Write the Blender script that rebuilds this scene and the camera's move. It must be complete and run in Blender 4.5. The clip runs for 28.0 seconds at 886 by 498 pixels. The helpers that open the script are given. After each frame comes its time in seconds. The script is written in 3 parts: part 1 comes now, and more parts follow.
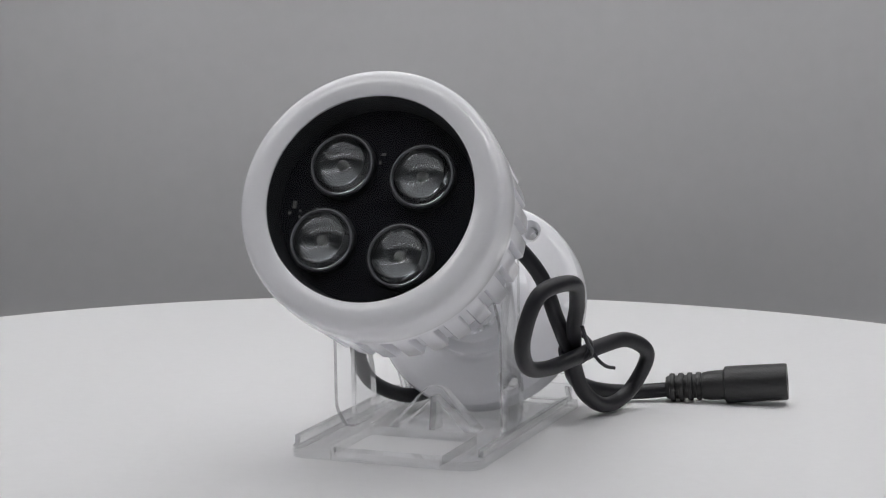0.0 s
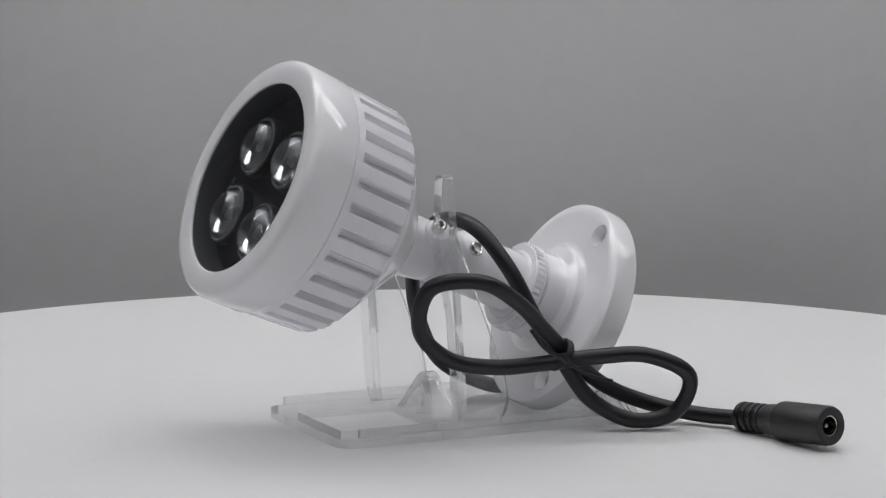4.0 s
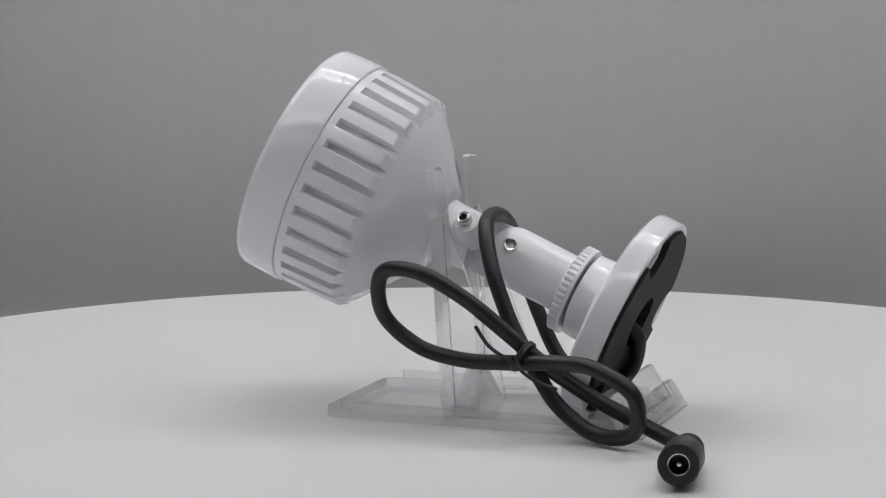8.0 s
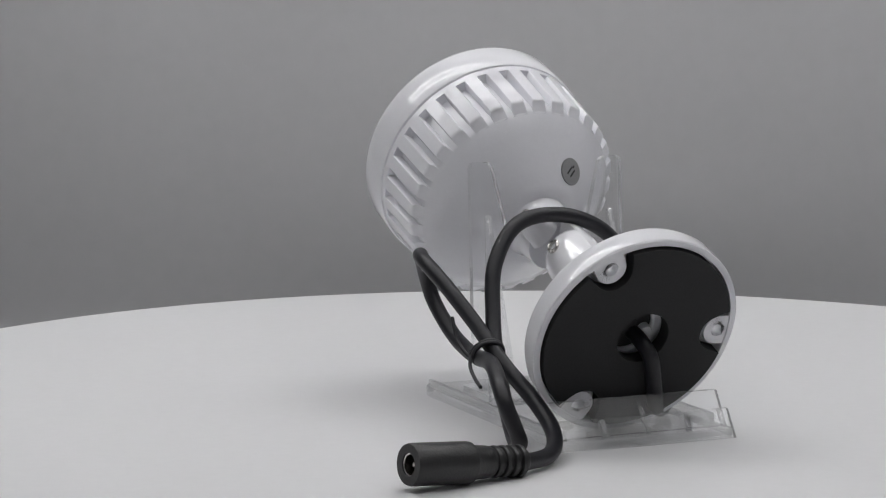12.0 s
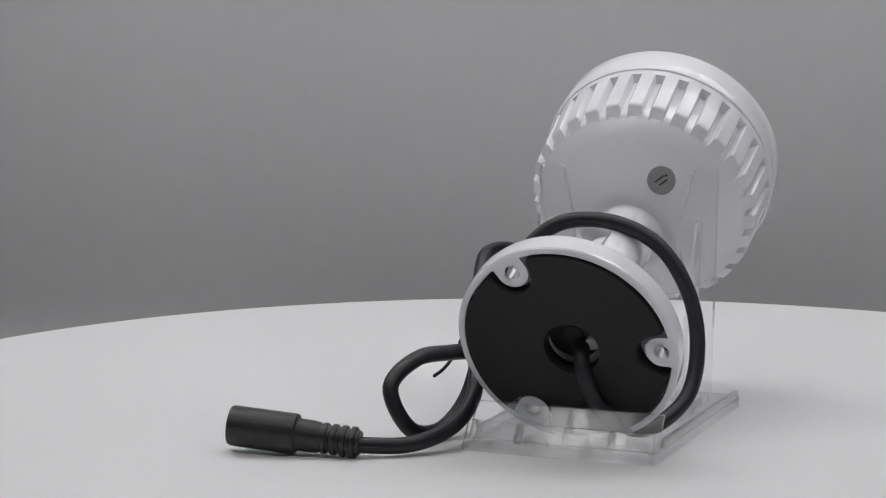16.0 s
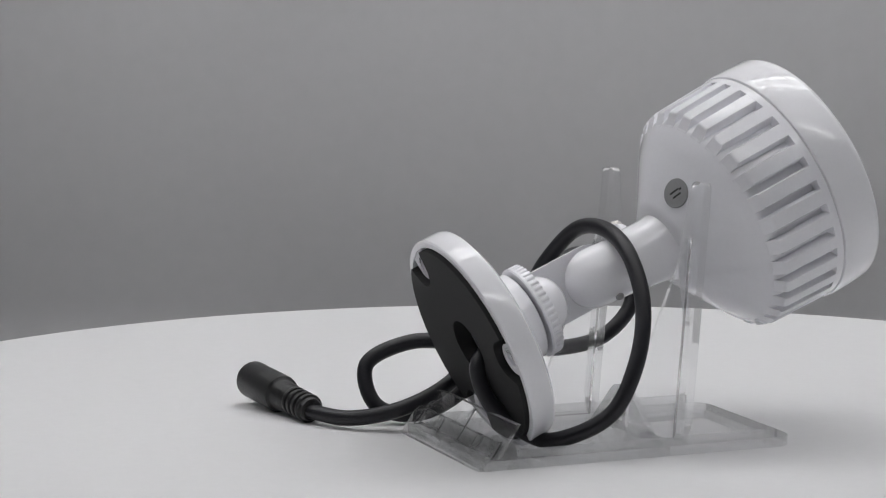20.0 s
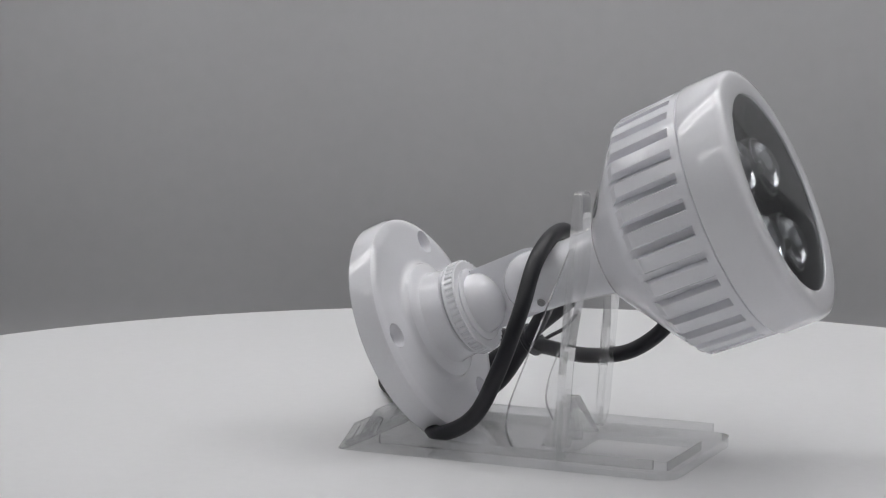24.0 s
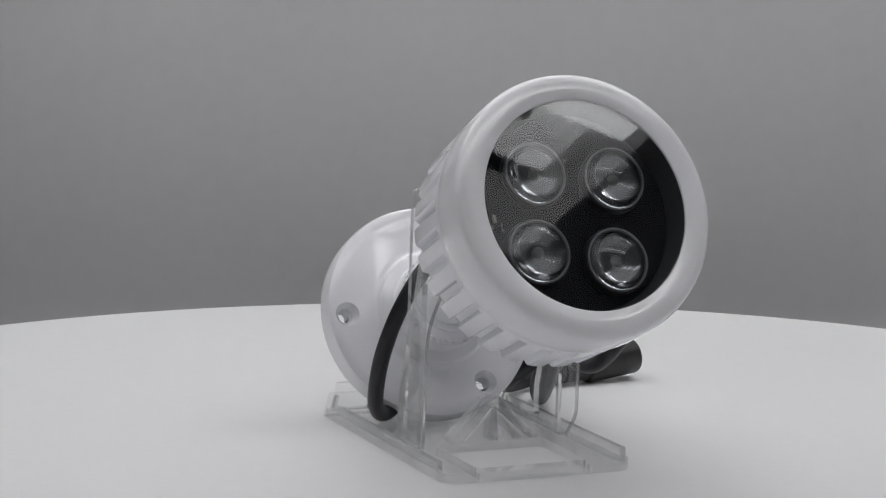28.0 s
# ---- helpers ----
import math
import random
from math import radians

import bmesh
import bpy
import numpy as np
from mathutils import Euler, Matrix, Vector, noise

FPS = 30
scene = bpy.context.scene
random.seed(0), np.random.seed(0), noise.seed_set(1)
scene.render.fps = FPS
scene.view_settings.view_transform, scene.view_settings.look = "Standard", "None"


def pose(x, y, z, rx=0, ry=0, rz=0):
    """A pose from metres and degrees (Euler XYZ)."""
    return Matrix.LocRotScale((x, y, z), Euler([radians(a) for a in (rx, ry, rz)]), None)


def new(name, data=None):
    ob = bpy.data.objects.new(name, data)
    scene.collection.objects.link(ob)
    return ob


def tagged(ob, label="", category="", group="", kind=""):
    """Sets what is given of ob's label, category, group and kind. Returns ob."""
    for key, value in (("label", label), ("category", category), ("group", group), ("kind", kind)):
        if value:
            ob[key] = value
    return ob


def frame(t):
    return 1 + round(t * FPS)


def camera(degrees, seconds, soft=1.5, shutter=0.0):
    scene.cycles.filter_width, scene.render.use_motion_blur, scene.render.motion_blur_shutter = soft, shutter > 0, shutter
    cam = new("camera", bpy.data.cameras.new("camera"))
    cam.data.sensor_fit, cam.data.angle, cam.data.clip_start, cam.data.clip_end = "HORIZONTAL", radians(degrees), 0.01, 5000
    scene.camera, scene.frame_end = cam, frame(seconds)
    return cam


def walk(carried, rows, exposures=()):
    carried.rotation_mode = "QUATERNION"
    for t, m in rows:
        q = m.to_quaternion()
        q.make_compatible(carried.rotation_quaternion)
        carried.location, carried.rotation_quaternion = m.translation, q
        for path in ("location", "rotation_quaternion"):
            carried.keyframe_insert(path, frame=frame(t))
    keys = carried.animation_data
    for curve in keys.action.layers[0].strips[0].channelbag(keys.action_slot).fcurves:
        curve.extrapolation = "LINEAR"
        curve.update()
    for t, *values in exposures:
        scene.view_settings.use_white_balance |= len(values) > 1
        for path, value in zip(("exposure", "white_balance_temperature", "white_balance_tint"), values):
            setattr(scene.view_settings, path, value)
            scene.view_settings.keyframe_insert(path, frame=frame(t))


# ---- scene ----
# One clear unit: all shapes are drawn in millimetres and scaled to metres when linked.
MM = 0.001
SECONDS = 28.0

# ---------------------------------------------------------------- camera
cam = camera(20.04, SECONDS, soft=1.15)
CAM_POSE = pose(0.0, -0.800, 0.16539, 82.382, 0, 1.934) @ pose(0, 0, 0, 0, 0, 0.408)
walk(cam, [(0.0, CAM_POSE), (SECONDS, CAM_POSE)], [(0.0, 0.08), (3.0, 0.01), (6.0, -0.07), (12.0, -0.07), (17.0, -0.02), (20.0, 0.0), (24.0, -0.07), (28.0, -0.04)])

# ---------------------------------------------------------------- light
world = bpy.data.worlds.new("studio_air")
scene.world = world
world.use_nodes = True
world.node_tree.nodes["Background"].inputs["Color"].default_value = (0.9, 0.93, 1.0, 1)
world.node_tree.nodes["Background"].inputs["Strength"].default_value = 0.05
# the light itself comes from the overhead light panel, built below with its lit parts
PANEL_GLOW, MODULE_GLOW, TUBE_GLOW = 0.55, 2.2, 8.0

# ---------------------------------------------------------------- materials


def nodes_of(name):
    m = bpy.data.materials.new(name)
    m.use_nodes = True
    nt = m.node_tree
    return m, nt, nt.nodes["Principled BSDF"]


def add(nt, kind, **values):
    n = nt.nodes.new(kind)
    for key, value in values.items():
        n.inputs[key].default_value = value
    return n


def surface(name, color, rough=0.5, metal=0.0, grain=400.0, vary=0.06, bump=0.03, rough_vary=0.08, coat=0.0, spec=0.5, blotch=25.0):
    """A paint, plastic or metal: colour that drifts at two scales, uneven gloss and fine relief."""
    m, nt, b = nodes_of(name)
    co = nt.nodes.new("ShaderNodeTexCoord")
    fine = add(nt, "ShaderNodeTexNoise", Scale=grain, Detail=4.0)
    wide = add(nt, "ShaderNodeTexNoise", Scale=blotch, Detail=3.0)
    for n in (fine, wide):
        nt.links.new(co.outputs["Object"], n.inputs["Vector"])
    mix = nt.nodes.new("ShaderNodeMath")
    mix.operation = "ADD"
    nt.links.new(fine.outputs["Fac"], mix.inputs[0])
    nt.links.new(wide.outputs["Fac"], mix.inputs[1])
    ramp = nt.nodes.new("ShaderNodeMapRange")
    ramp.inputs["From Min"].default_value, ramp.inputs["From Max"].default_value = 0.6, 1.4
    ramp.inputs["To Min"].default_value, ramp.inputs["To Max"].default_value = 1 - vary, 1 + vary
    nt.links.new(mix.outputs[0], ramp.inputs["Value"])
    tint = nt.nodes.new("ShaderNodeVectorMath")
    tint.operation = "SCALE"
    tint.inputs[0].default_value = color
    nt.links.new(ramp.outputs[0], tint.inputs["Scale"])
    nt.links.new(tint.outputs[0], b.inputs["Base Color"])
    rr = nt.nodes.new("ShaderNodeMapRange")
    rr.inputs["To Min"].default_value, rr.inputs["To Max"].default_value = max(0.02, rough - rough_vary), min(1, rough + rough_vary)
    nt.links.new(wide.outputs["Fac"], rr.inputs["Value"])
    nt.links.new(rr.outputs[0], b.inputs["Roughness"])
    bp = nt.nodes.new("ShaderNodeBump")
    bp.inputs["Strength"].default_value, bp.inputs["Distance"].default_value = bump, 0.001
    nt.links.new(fine.outputs["Fac"], bp.inputs["Height"])
    nt.links.new(bp.outputs[0], b.inputs["Normal"])
    b.inputs["Metallic"].default_value = metal
    b.inputs["Specular IOR Level"].default_value = spec
    b.inputs["Coat Weight"].default_value = coat
    return m


def clear_plastic(name, tint, glass_share, rough, ior=1.49, whiten=0.0):
    """Clear sheet: mostly straight through, the rest bent, with a sharp gloss on top."""
    m, nt, b = nodes_of(name)
    nt.nodes.remove(b)
    out = nt.nodes["Material Output"]
    through_it = add(nt, "ShaderNodeBsdfTransparent", Color=(*tint, 1))
    bent = add(nt, "ShaderNodeBsdfGlass", Color=(*tint, 1), Roughness=rough, IOR=ior)
    share = nt.nodes.new("ShaderNodeMixShader")
    share.inputs["Fac"].default_value = glass_share
    nt.links.new(through_it.outputs[0], share.inputs[1])
    nt.links.new(bent.outputs[0], share.inputs[2])
    if whiten:
        haze = add(nt, "ShaderNodeBsdfTranslucent", Color=(0.9, 0.9, 0.9, 1))
        chalk = add(nt, "ShaderNodeBsdfDiffuse", Color=(0.9, 0.9, 0.9, 1))
        both, cloudy = nt.nodes.new("ShaderNodeMixShader"), nt.nodes.new("ShaderNodeMixShader")
        nt.links.new(haze.outputs[0], both.inputs[1])
        nt.links.new(chalk.outputs[0], both.inputs[2])
        cloudy.inputs["Fac"].default_value = whiten
        nt.links.new(share.outputs[0], cloudy.inputs[1])
        nt.links.new(both.outputs[0], cloudy.inputs[2])
        share = cloudy
    gloss = add(nt, "ShaderNodeBsdfGlossy", Color=(1, 1, 1, 1), Roughness=rough)
    edge = add(nt, "ShaderNodeLayerWeight", Blend=0.5)
    power = nt.nodes.new("ShaderNodeMath")
    power.operation = "POWER"
    power.inputs[1].default_value = 5.0
    nt.links.new(edge.outputs["Facing"], power.inputs[0])
    fres = nt.nodes.new("ShaderNodeMapRange")
    fres.inputs["To Min"].default_value, fres.inputs["To Max"].default_value = ((ior - 1) / (ior + 1)) ** 2, 0.9
    nt.links.new(power.outputs[0], fres.inputs["Value"])
    top = nt.nodes.new("ShaderNodeMixShader")
    nt.links.new(fres.outputs[0], top.inputs["Fac"])
    nt.links.new(share.outputs[0], top.inputs[1])
    nt.links.new(gloss.outputs[0], top.inputs[2])
    nt.links.new(top.outputs[0], out.inputs["Surface"])
    return m


PAINT = surface("white_gloss_paint", (0.84, 0.84, 0.875), rough=0.06, grain=900, vary=0.015, bump=0.003, rough_vary=0.02, spec=0.75)
CAST = surface("white_cast_paint", (0.83, 0.83, 0.87), rough=0.12, grain=700, vary=0.02, bump=0.02, rough_vary=0.05, spec=0.65)
TABLE = surface("white_table_board", (0.78, 0.78, 0.79), rough=0.42, grain=300, vary=0.02, bump=0.01, blotch=6)
BACKDROP = surface("grey_backdrop_paper", (0.46, 0.46, 0.47), rough=0.85, grain=120, vary=0.03, bump=0.02, blotch=2.5)
FOAM = surface("black_foam", (0.027, 0.027, 0.028), rough=0.75, grain=1500, vary=0.15, bump=0.06, spec=0.3)
RUBBER = surface("black_rubber_sheath", (0.013, 0.013, 0.017), rough=0.42, grain=1200, vary=0.2, bump=0.06, spec=0.45)
PLUG = surface("black_moulded_plastic", (0.020, 0.020, 0.021), rough=0.4, grain=1500, vary=0.2, bump=0.15)
STEEL = surface("stainless_steel", (0.62, 0.60, 0.57), rough=0.25, metal=1.0, grain=800, vary=0.08)
BOARD = surface("black_circuit_board", (0.017, 0.017, 0.021), rough=0.85, grain=500, vary=0.08, bump=0.0, spec=0.05)
DARK = surface("dark_anodised_wall", (0.05, 0.05, 0.053), rough=0.35, grain=500, vary=0.2)
REFLECT = surface("satin_reflector", (0.19, 0.19, 0.19), rough=0.48, metal=1.0, grain=900, vary=0.1)
# pale colour stands in for the thin highlight round each lens
RIM = surface("lens_rim_highlight", (0.26, 0.26, 0.27), rough=0.40, metal=0.0, grain=900, vary=0.05)
CHIP = surface("pale_led_chip", (0.30, 0.30, 0.28), rough=0.35, grain=2000, vary=0.2)
STICKER = surface("grey_label_paper", (0.27, 0.27, 0.275), rough=0.55, grain=900, vary=0.08)
INK_AND_SHADE = surface("dark_ink_and_recess_shade", (0.03, 0.03, 0.03), rough=0.6, vary=0.1)
# the room is unseen; its shell is pale to bounce some fill light
ROOM = surface("pale_wall_paint", (0.72, 0.72, 0.73), rough=0.9, grain=60, vary=0.04, blotch=1.5)


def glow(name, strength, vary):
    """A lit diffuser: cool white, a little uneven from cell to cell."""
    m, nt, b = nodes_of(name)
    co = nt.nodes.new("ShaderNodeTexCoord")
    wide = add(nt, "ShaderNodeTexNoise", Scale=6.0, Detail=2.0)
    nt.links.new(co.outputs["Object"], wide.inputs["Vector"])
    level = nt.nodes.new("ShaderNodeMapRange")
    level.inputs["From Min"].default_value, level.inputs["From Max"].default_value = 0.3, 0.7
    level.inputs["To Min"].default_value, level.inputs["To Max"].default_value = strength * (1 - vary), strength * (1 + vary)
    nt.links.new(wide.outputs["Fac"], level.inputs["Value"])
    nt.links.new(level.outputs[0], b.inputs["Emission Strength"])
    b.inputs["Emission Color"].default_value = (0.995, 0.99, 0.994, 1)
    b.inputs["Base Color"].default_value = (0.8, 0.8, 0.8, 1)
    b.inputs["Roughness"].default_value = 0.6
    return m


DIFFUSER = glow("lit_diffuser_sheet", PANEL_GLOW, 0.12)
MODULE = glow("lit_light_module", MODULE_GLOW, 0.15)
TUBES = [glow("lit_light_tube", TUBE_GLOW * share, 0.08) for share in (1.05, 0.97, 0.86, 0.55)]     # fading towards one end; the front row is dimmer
CASE = surface("black_lamp_case", (0.02, 0.02, 0.02), rough=0.5)
# a trace of white in the faces pales dark things behind them
ACRYLIC = clear_plastic("clear_acrylic", (0.988, 0.99, 0.992), 0.0, 0.03, whiten=0.016)
# white in the edges stands in for light piped through the sheet
CUT_EDGE = clear_plastic("whitened_acrylic_edge", (0.985, 0.988, 0.99), 0.58, 0.0, whiten=0.07)
PANE = clear_plastic("clear_front_glass", (0.93, 0.94, 0.95), 0.0, 0.02, 1.52)
LENS = clear_plastic("clear_lens_plastic", (0.97, 0.972, 0.975), 1.0, 0.0)

# ---------------------------------------------------------------- shape helpers


def link_mesh(name, bm, material, smooth=35.0, offset=(0, 0, 0)):
    bmesh.ops.remove_doubles(bm, verts=bm.verts, dist=1e-4)
    bmesh.ops.recalc_face_normals(bm, faces=bm.faces)
    for v in bm.verts:
        v.co = (v.co - Vector(offset)) * MM
    for f in bm.faces:
        f.smooth = smooth > 0
    for e in bm.edges:
        if len(e.link_faces) == 2 and e.calc_face_angle(0) > radians(smooth):
            e.smooth = False
    data = bpy.data.meshes.new(name)
    bm.to_mesh(data)
    bm.free()
    data.materials.append(material)
    return new(name, data)


def part(name, bm, material, parent, label="", smooth=35.0):
    """Links a bmesh, drawn in the turntable's millimetres, as one mesh under a thing or a part."""
    top = parent
    while top.parent:
        top = top.parent
    ob = link_mesh(name, bm, material, smooth, top["seat"])
    ob.parent = parent
    return tagged(ob, label)


def clear_part(name, bm, m, parent, label=""):
    """A clear sheet lying in the xy plane of m: clear faces, cut edges whitened to look lit."""
    ob = part(name, bm, ACRYLIC, parent, label, 20.0)
    ob.data.materials.append(CUT_EDGE)
    way = m.to_3x3() @ Vector((0, 0, 1))
    for f in ob.data.polygons:
        f.material_index = 0 if abs(f.normal.dot(way)) > 0.9 else 1
    return ob


def thing(name, seat, label, category, group=""):
    ob = new(name)
    ob.empty_display_size = 0.02
    ob["seat"] = seat
    ob.location = Vector(seat) * MM
    return tagged(ob, label, category, group)


def carve(ob, cutter, seat):
    """Cuts a shape out of a mesh and keeps the result."""
    tool = link_mesh("cutter", cutter, PAINT, 30, seat)
    tool.location = Vector(seat) * MM
    mod = ob.modifiers.new("cut", "BOOLEAN")
    mod.operation, mod.object, mod.solver = "DIFFERENCE", tool, "EXACT"
    bpy.context.view_layer.update()
    done = bpy.data.meshes.new_from_object(ob.evaluated_get(bpy.context.evaluated_depsgraph_get()))
    ob.modifiers.clear()
    ob.data = done
    bm = bmesh.new()
    bm.from_mesh(done)
    for e in bm.edges:
        e.smooth = not (len(e.link_faces) == 2 and e.calc_face_angle(0) > radians(30))
    bm.to_mesh(done)
    bm.free()
    bpy.data.objects.remove(tool)


def lathe(profile, m=Matrix(), n=96, closed=False, bm=None):
    """Turns (radius, height) pairs round the z axis of m."""
    bm = bm or bmesh.new()
    rings = []
    for r, z in profile:
        if r < 1e-6:
            rings.append([bm.verts.new(m @ Vector((0, 0, z)))])
        else:
            rings.append([bm.verts.new(m @ Vector((r * math.cos(2 * math.pi * i / n), r * math.sin(2 * math.pi * i / n), z))) for i in range(n)])
    pairs = list(zip(rings, rings[1:])) + ([(rings[-1], rings[0])] if closed else [])
    for a, b in pairs:
        for i in range(n):
            j = (i + 1) % n
            loop = [a[i % len(a)], a[j % len(a)], b[j % len(b)], b[i % len(b)]]
            loop = list(dict.fromkeys(loop))
            if len(loop) > 2:
                bm.faces.new(loop)
    return bm


def rounded(corners, radius, steps=4):
    """A closed outline with its corners rounded."""
    out, n = [], len(corners)
    rs = radius if isinstance(radius, (list, tuple)) else [radius] * n
    for i in range(n):
        p, a, b = Vector(corners[i]), Vector(corners[i - 1]), Vector(corners[(i + 1) % n])
        r = rs[i]
        if r <= 0:
            out.append(p)
            continue
        u, w = (a - p), (b - p)
        r = min(r, u.length * 0.49, w.length * 0.49)
        u, w = p + u.normalized() * r, p + w.normalized() * r
        for k in range(steps + 1):
            t = k / steps
            out.append(u * (1 - t) ** 2 + p * 2 * t * (1 - t) + w * t * t)
    return out


def prism(outline, lo, hi, m=Matrix(), bevel=0.0, bm=None, holes=()):
    """An outline in the xy plane of m, from height lo to hi, its rims bevelled. holes: outlines with as many points as the outline has."""
    bm = bm or bmesh.new()
    if holes:
        inner = holes[0]
        n = len(outline)
        loops = []
        for pts, z in ((outline, lo), (outline, hi), (inner, hi), (inner, lo)):
            loops.append([bm.verts.new(m @ Vector((p[0], p[1], z))) for p in pts])
        for k in range(4):
            a, b = loops[k], loops[(k + 1) % 4]
            for i in range(n):
                bm.faces.new([a[i], a[(i + 1) % n], b[(i + 1) % n], b[i]])
        return bm
    start = len(bm.verts)
    low = [bm.verts.new(m @ Vector((p[0], p[1], lo))) for p in outline]
    high = [bm.verts.new(m @ Vector((p[0], p[1], hi))) for p in outline]
    n = len(outline)
    rims = [bm.faces.new(low[::-1]), bm.faces.new(high)]
    for i in range(n):
        bm.faces.new([low[i], low[(i + 1) % n], high[(i + 1) % n], high[i]])
    if bevel > 0:
        edges = [e for f in rims for e in f.edges]
        bmesh.ops.bevel(bm, geom=edges, offset=bevel, segments=2, profile=0.6, affect="EDGES", clamp_overlap=True)
    return bm


def box(lo, hi, bevel=0.3, m=Matrix(), bm=None):
    (x0, y0, z0), (x1, y1, z1) = lo, hi
    return prism([(x0, y0), (x1, y0), (x1, y1), (x0, y1)], z0, z1, m, bevel, bm)


def axes(origin, x, y, z):
    m = Matrix((x, y, z)).transposed().to_4x4()
    m.translation = origin
    return m


def along(origin, way, hint=(1, 0, 0)):
    """A frame whose z axis is way and whose x axis lies near hint."""
    z = Vector(way).normalized()
    x = (Vector(hint) - z * Vector(hint).dot(z)).normalized()
    return axes(origin, x, z.cross(x), z)


def glide(points, per=8):
    """A smooth line through the points."""
    p = [Vector(q) for q in points]
    p = [p[0] * 2 - p[1]] + p + [p[-1] * 2 - p[-2]]
    out = []
    for i in range(1, len(p) - 2):
        a, b, c, d = p[i - 1:i + 3]
        for k in range(per):
            u = k / per
            out.append(0.5 * (2 * b + (c - a) * u + (2 * a - 5 * b + 4 * c - d) * u * u + (3 * b - a - 3 * c + d) * u ** 3))
    return out + [p[-2]]


def tube(line, radius, n=18, bm=None, wobble=0.0):
    """A round cord along a line, with closed ends."""
    bm = bm or bmesh.new()
    side = Vector((0.3, 0.2, 1))
    rings = []
    for i, q in enumerate(line):
        way = (line[min(i + 1, len(line) - 1)] - line[max(i - 1, 0)]).normalized()
        side = (side - way * side.dot(way)).normalized()
        up = way.cross(side)
        r = radius * (1 + wobble * noise.noise(q * 0.09))
        rings.append([bm.verts.new(q + (side * math.cos(2 * math.pi * k / n) + up * math.sin(2 * math.pi * k / n)) * r) for k in range(n)])
    for a, b in zip(rings, rings[1:]):
        for k in range(n):
            bm.faces.new([a[k], a[(k + 1) % n], b[(k + 1) % n], b[k]])
    bm.faces.new(rings[0][::-1])
    bm.faces.new(rings[-1])
    return bm


# ---------------------------------------------------------------- the room and the backdrop


def build_setting():
    bm = bmesh.new()
    arc = [(-0.62, -0.075), (0.30, -0.075)]
    for k in range(1, 9):
        a = math.pi / 2 * k / 8
        arc.append((0.30 + 0.06 * math.sin(a), -0.075 + 0.06 * (1 - math.cos(a))))
    arc.append((0.36, 0.640))
    cols = []
    for y, z in arc:
        cols.append([bm.verts.new((x * 1000, y * 1000, z * 1000)) for x in (-0.33, -0.16, 0, 0.16, 0.33)])
    for a, b in zip(cols, cols[1:]):
        for i in range(4):
            bm.faces.new([a[i], a[i + 1], b[i + 1], b[i]])
    sheet = link_mesh("backdrop", bm, BACKDROP, 60)
    sheet.modifiers.new("thickness", "SOLIDIFY").thickness = 0.002
    tagged(sheet, "seamless plain grey paper backdrop, curved up behind the turntable", "backdrop", kind="structure")
    walls = {
        "wall_1": ((-2010, -2500, -80), (-1950, 1500, 2400), ROOM, "plain pale wall of the room"),
        "wall_2": ((1950, -2500, -80), (2010, 1500, 2400), ROOM, "plain pale wall of the room"),
        "wall_3": ((-1950, 1440, -80), (1950, 1500, 2400), ROOM, "plain pale wall of the room"),
        "wall_4": ((-1950, -2500, -80), (1950, -2440, 2400), ROOM, "plain pale wall of the room"),
        "ceiling": ((-2010, -2500, 2403), (2010, 1500, 2460), ROOM, "plain pale ceiling of the room"),
        "floor": ((-2010, -2500, -140), (2010, 1500, -83), ROOM, "plain floor under the turntable and backdrop"),
    }
    for name, (lo, hi, mat, label) in walls.items():
        ob = link_mesh(name, box(lo, hi, 0), mat, 30)
        tagged(ob, label, name.split("_")[0], kind="structure")


# ---------------------------------------------------------------- overhead light


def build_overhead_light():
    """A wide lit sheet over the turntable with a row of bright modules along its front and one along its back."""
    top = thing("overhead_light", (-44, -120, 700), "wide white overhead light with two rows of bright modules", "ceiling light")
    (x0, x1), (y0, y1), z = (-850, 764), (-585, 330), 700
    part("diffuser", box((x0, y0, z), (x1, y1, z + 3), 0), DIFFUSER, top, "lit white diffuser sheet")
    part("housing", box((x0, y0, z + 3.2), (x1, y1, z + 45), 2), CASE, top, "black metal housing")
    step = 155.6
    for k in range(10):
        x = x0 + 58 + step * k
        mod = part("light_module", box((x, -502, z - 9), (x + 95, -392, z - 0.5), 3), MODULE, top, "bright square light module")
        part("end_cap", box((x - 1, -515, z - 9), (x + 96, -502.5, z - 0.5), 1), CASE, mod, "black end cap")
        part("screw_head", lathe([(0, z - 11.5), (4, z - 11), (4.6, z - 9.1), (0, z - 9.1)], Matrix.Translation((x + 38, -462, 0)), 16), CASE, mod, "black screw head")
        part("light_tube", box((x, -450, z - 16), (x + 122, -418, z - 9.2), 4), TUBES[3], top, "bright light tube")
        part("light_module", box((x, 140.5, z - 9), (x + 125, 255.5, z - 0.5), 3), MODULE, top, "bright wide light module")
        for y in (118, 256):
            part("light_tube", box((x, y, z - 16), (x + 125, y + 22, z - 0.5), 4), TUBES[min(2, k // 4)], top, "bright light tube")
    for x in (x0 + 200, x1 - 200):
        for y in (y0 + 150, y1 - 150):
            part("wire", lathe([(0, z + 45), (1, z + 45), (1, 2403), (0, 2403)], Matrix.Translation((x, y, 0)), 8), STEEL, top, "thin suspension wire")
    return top


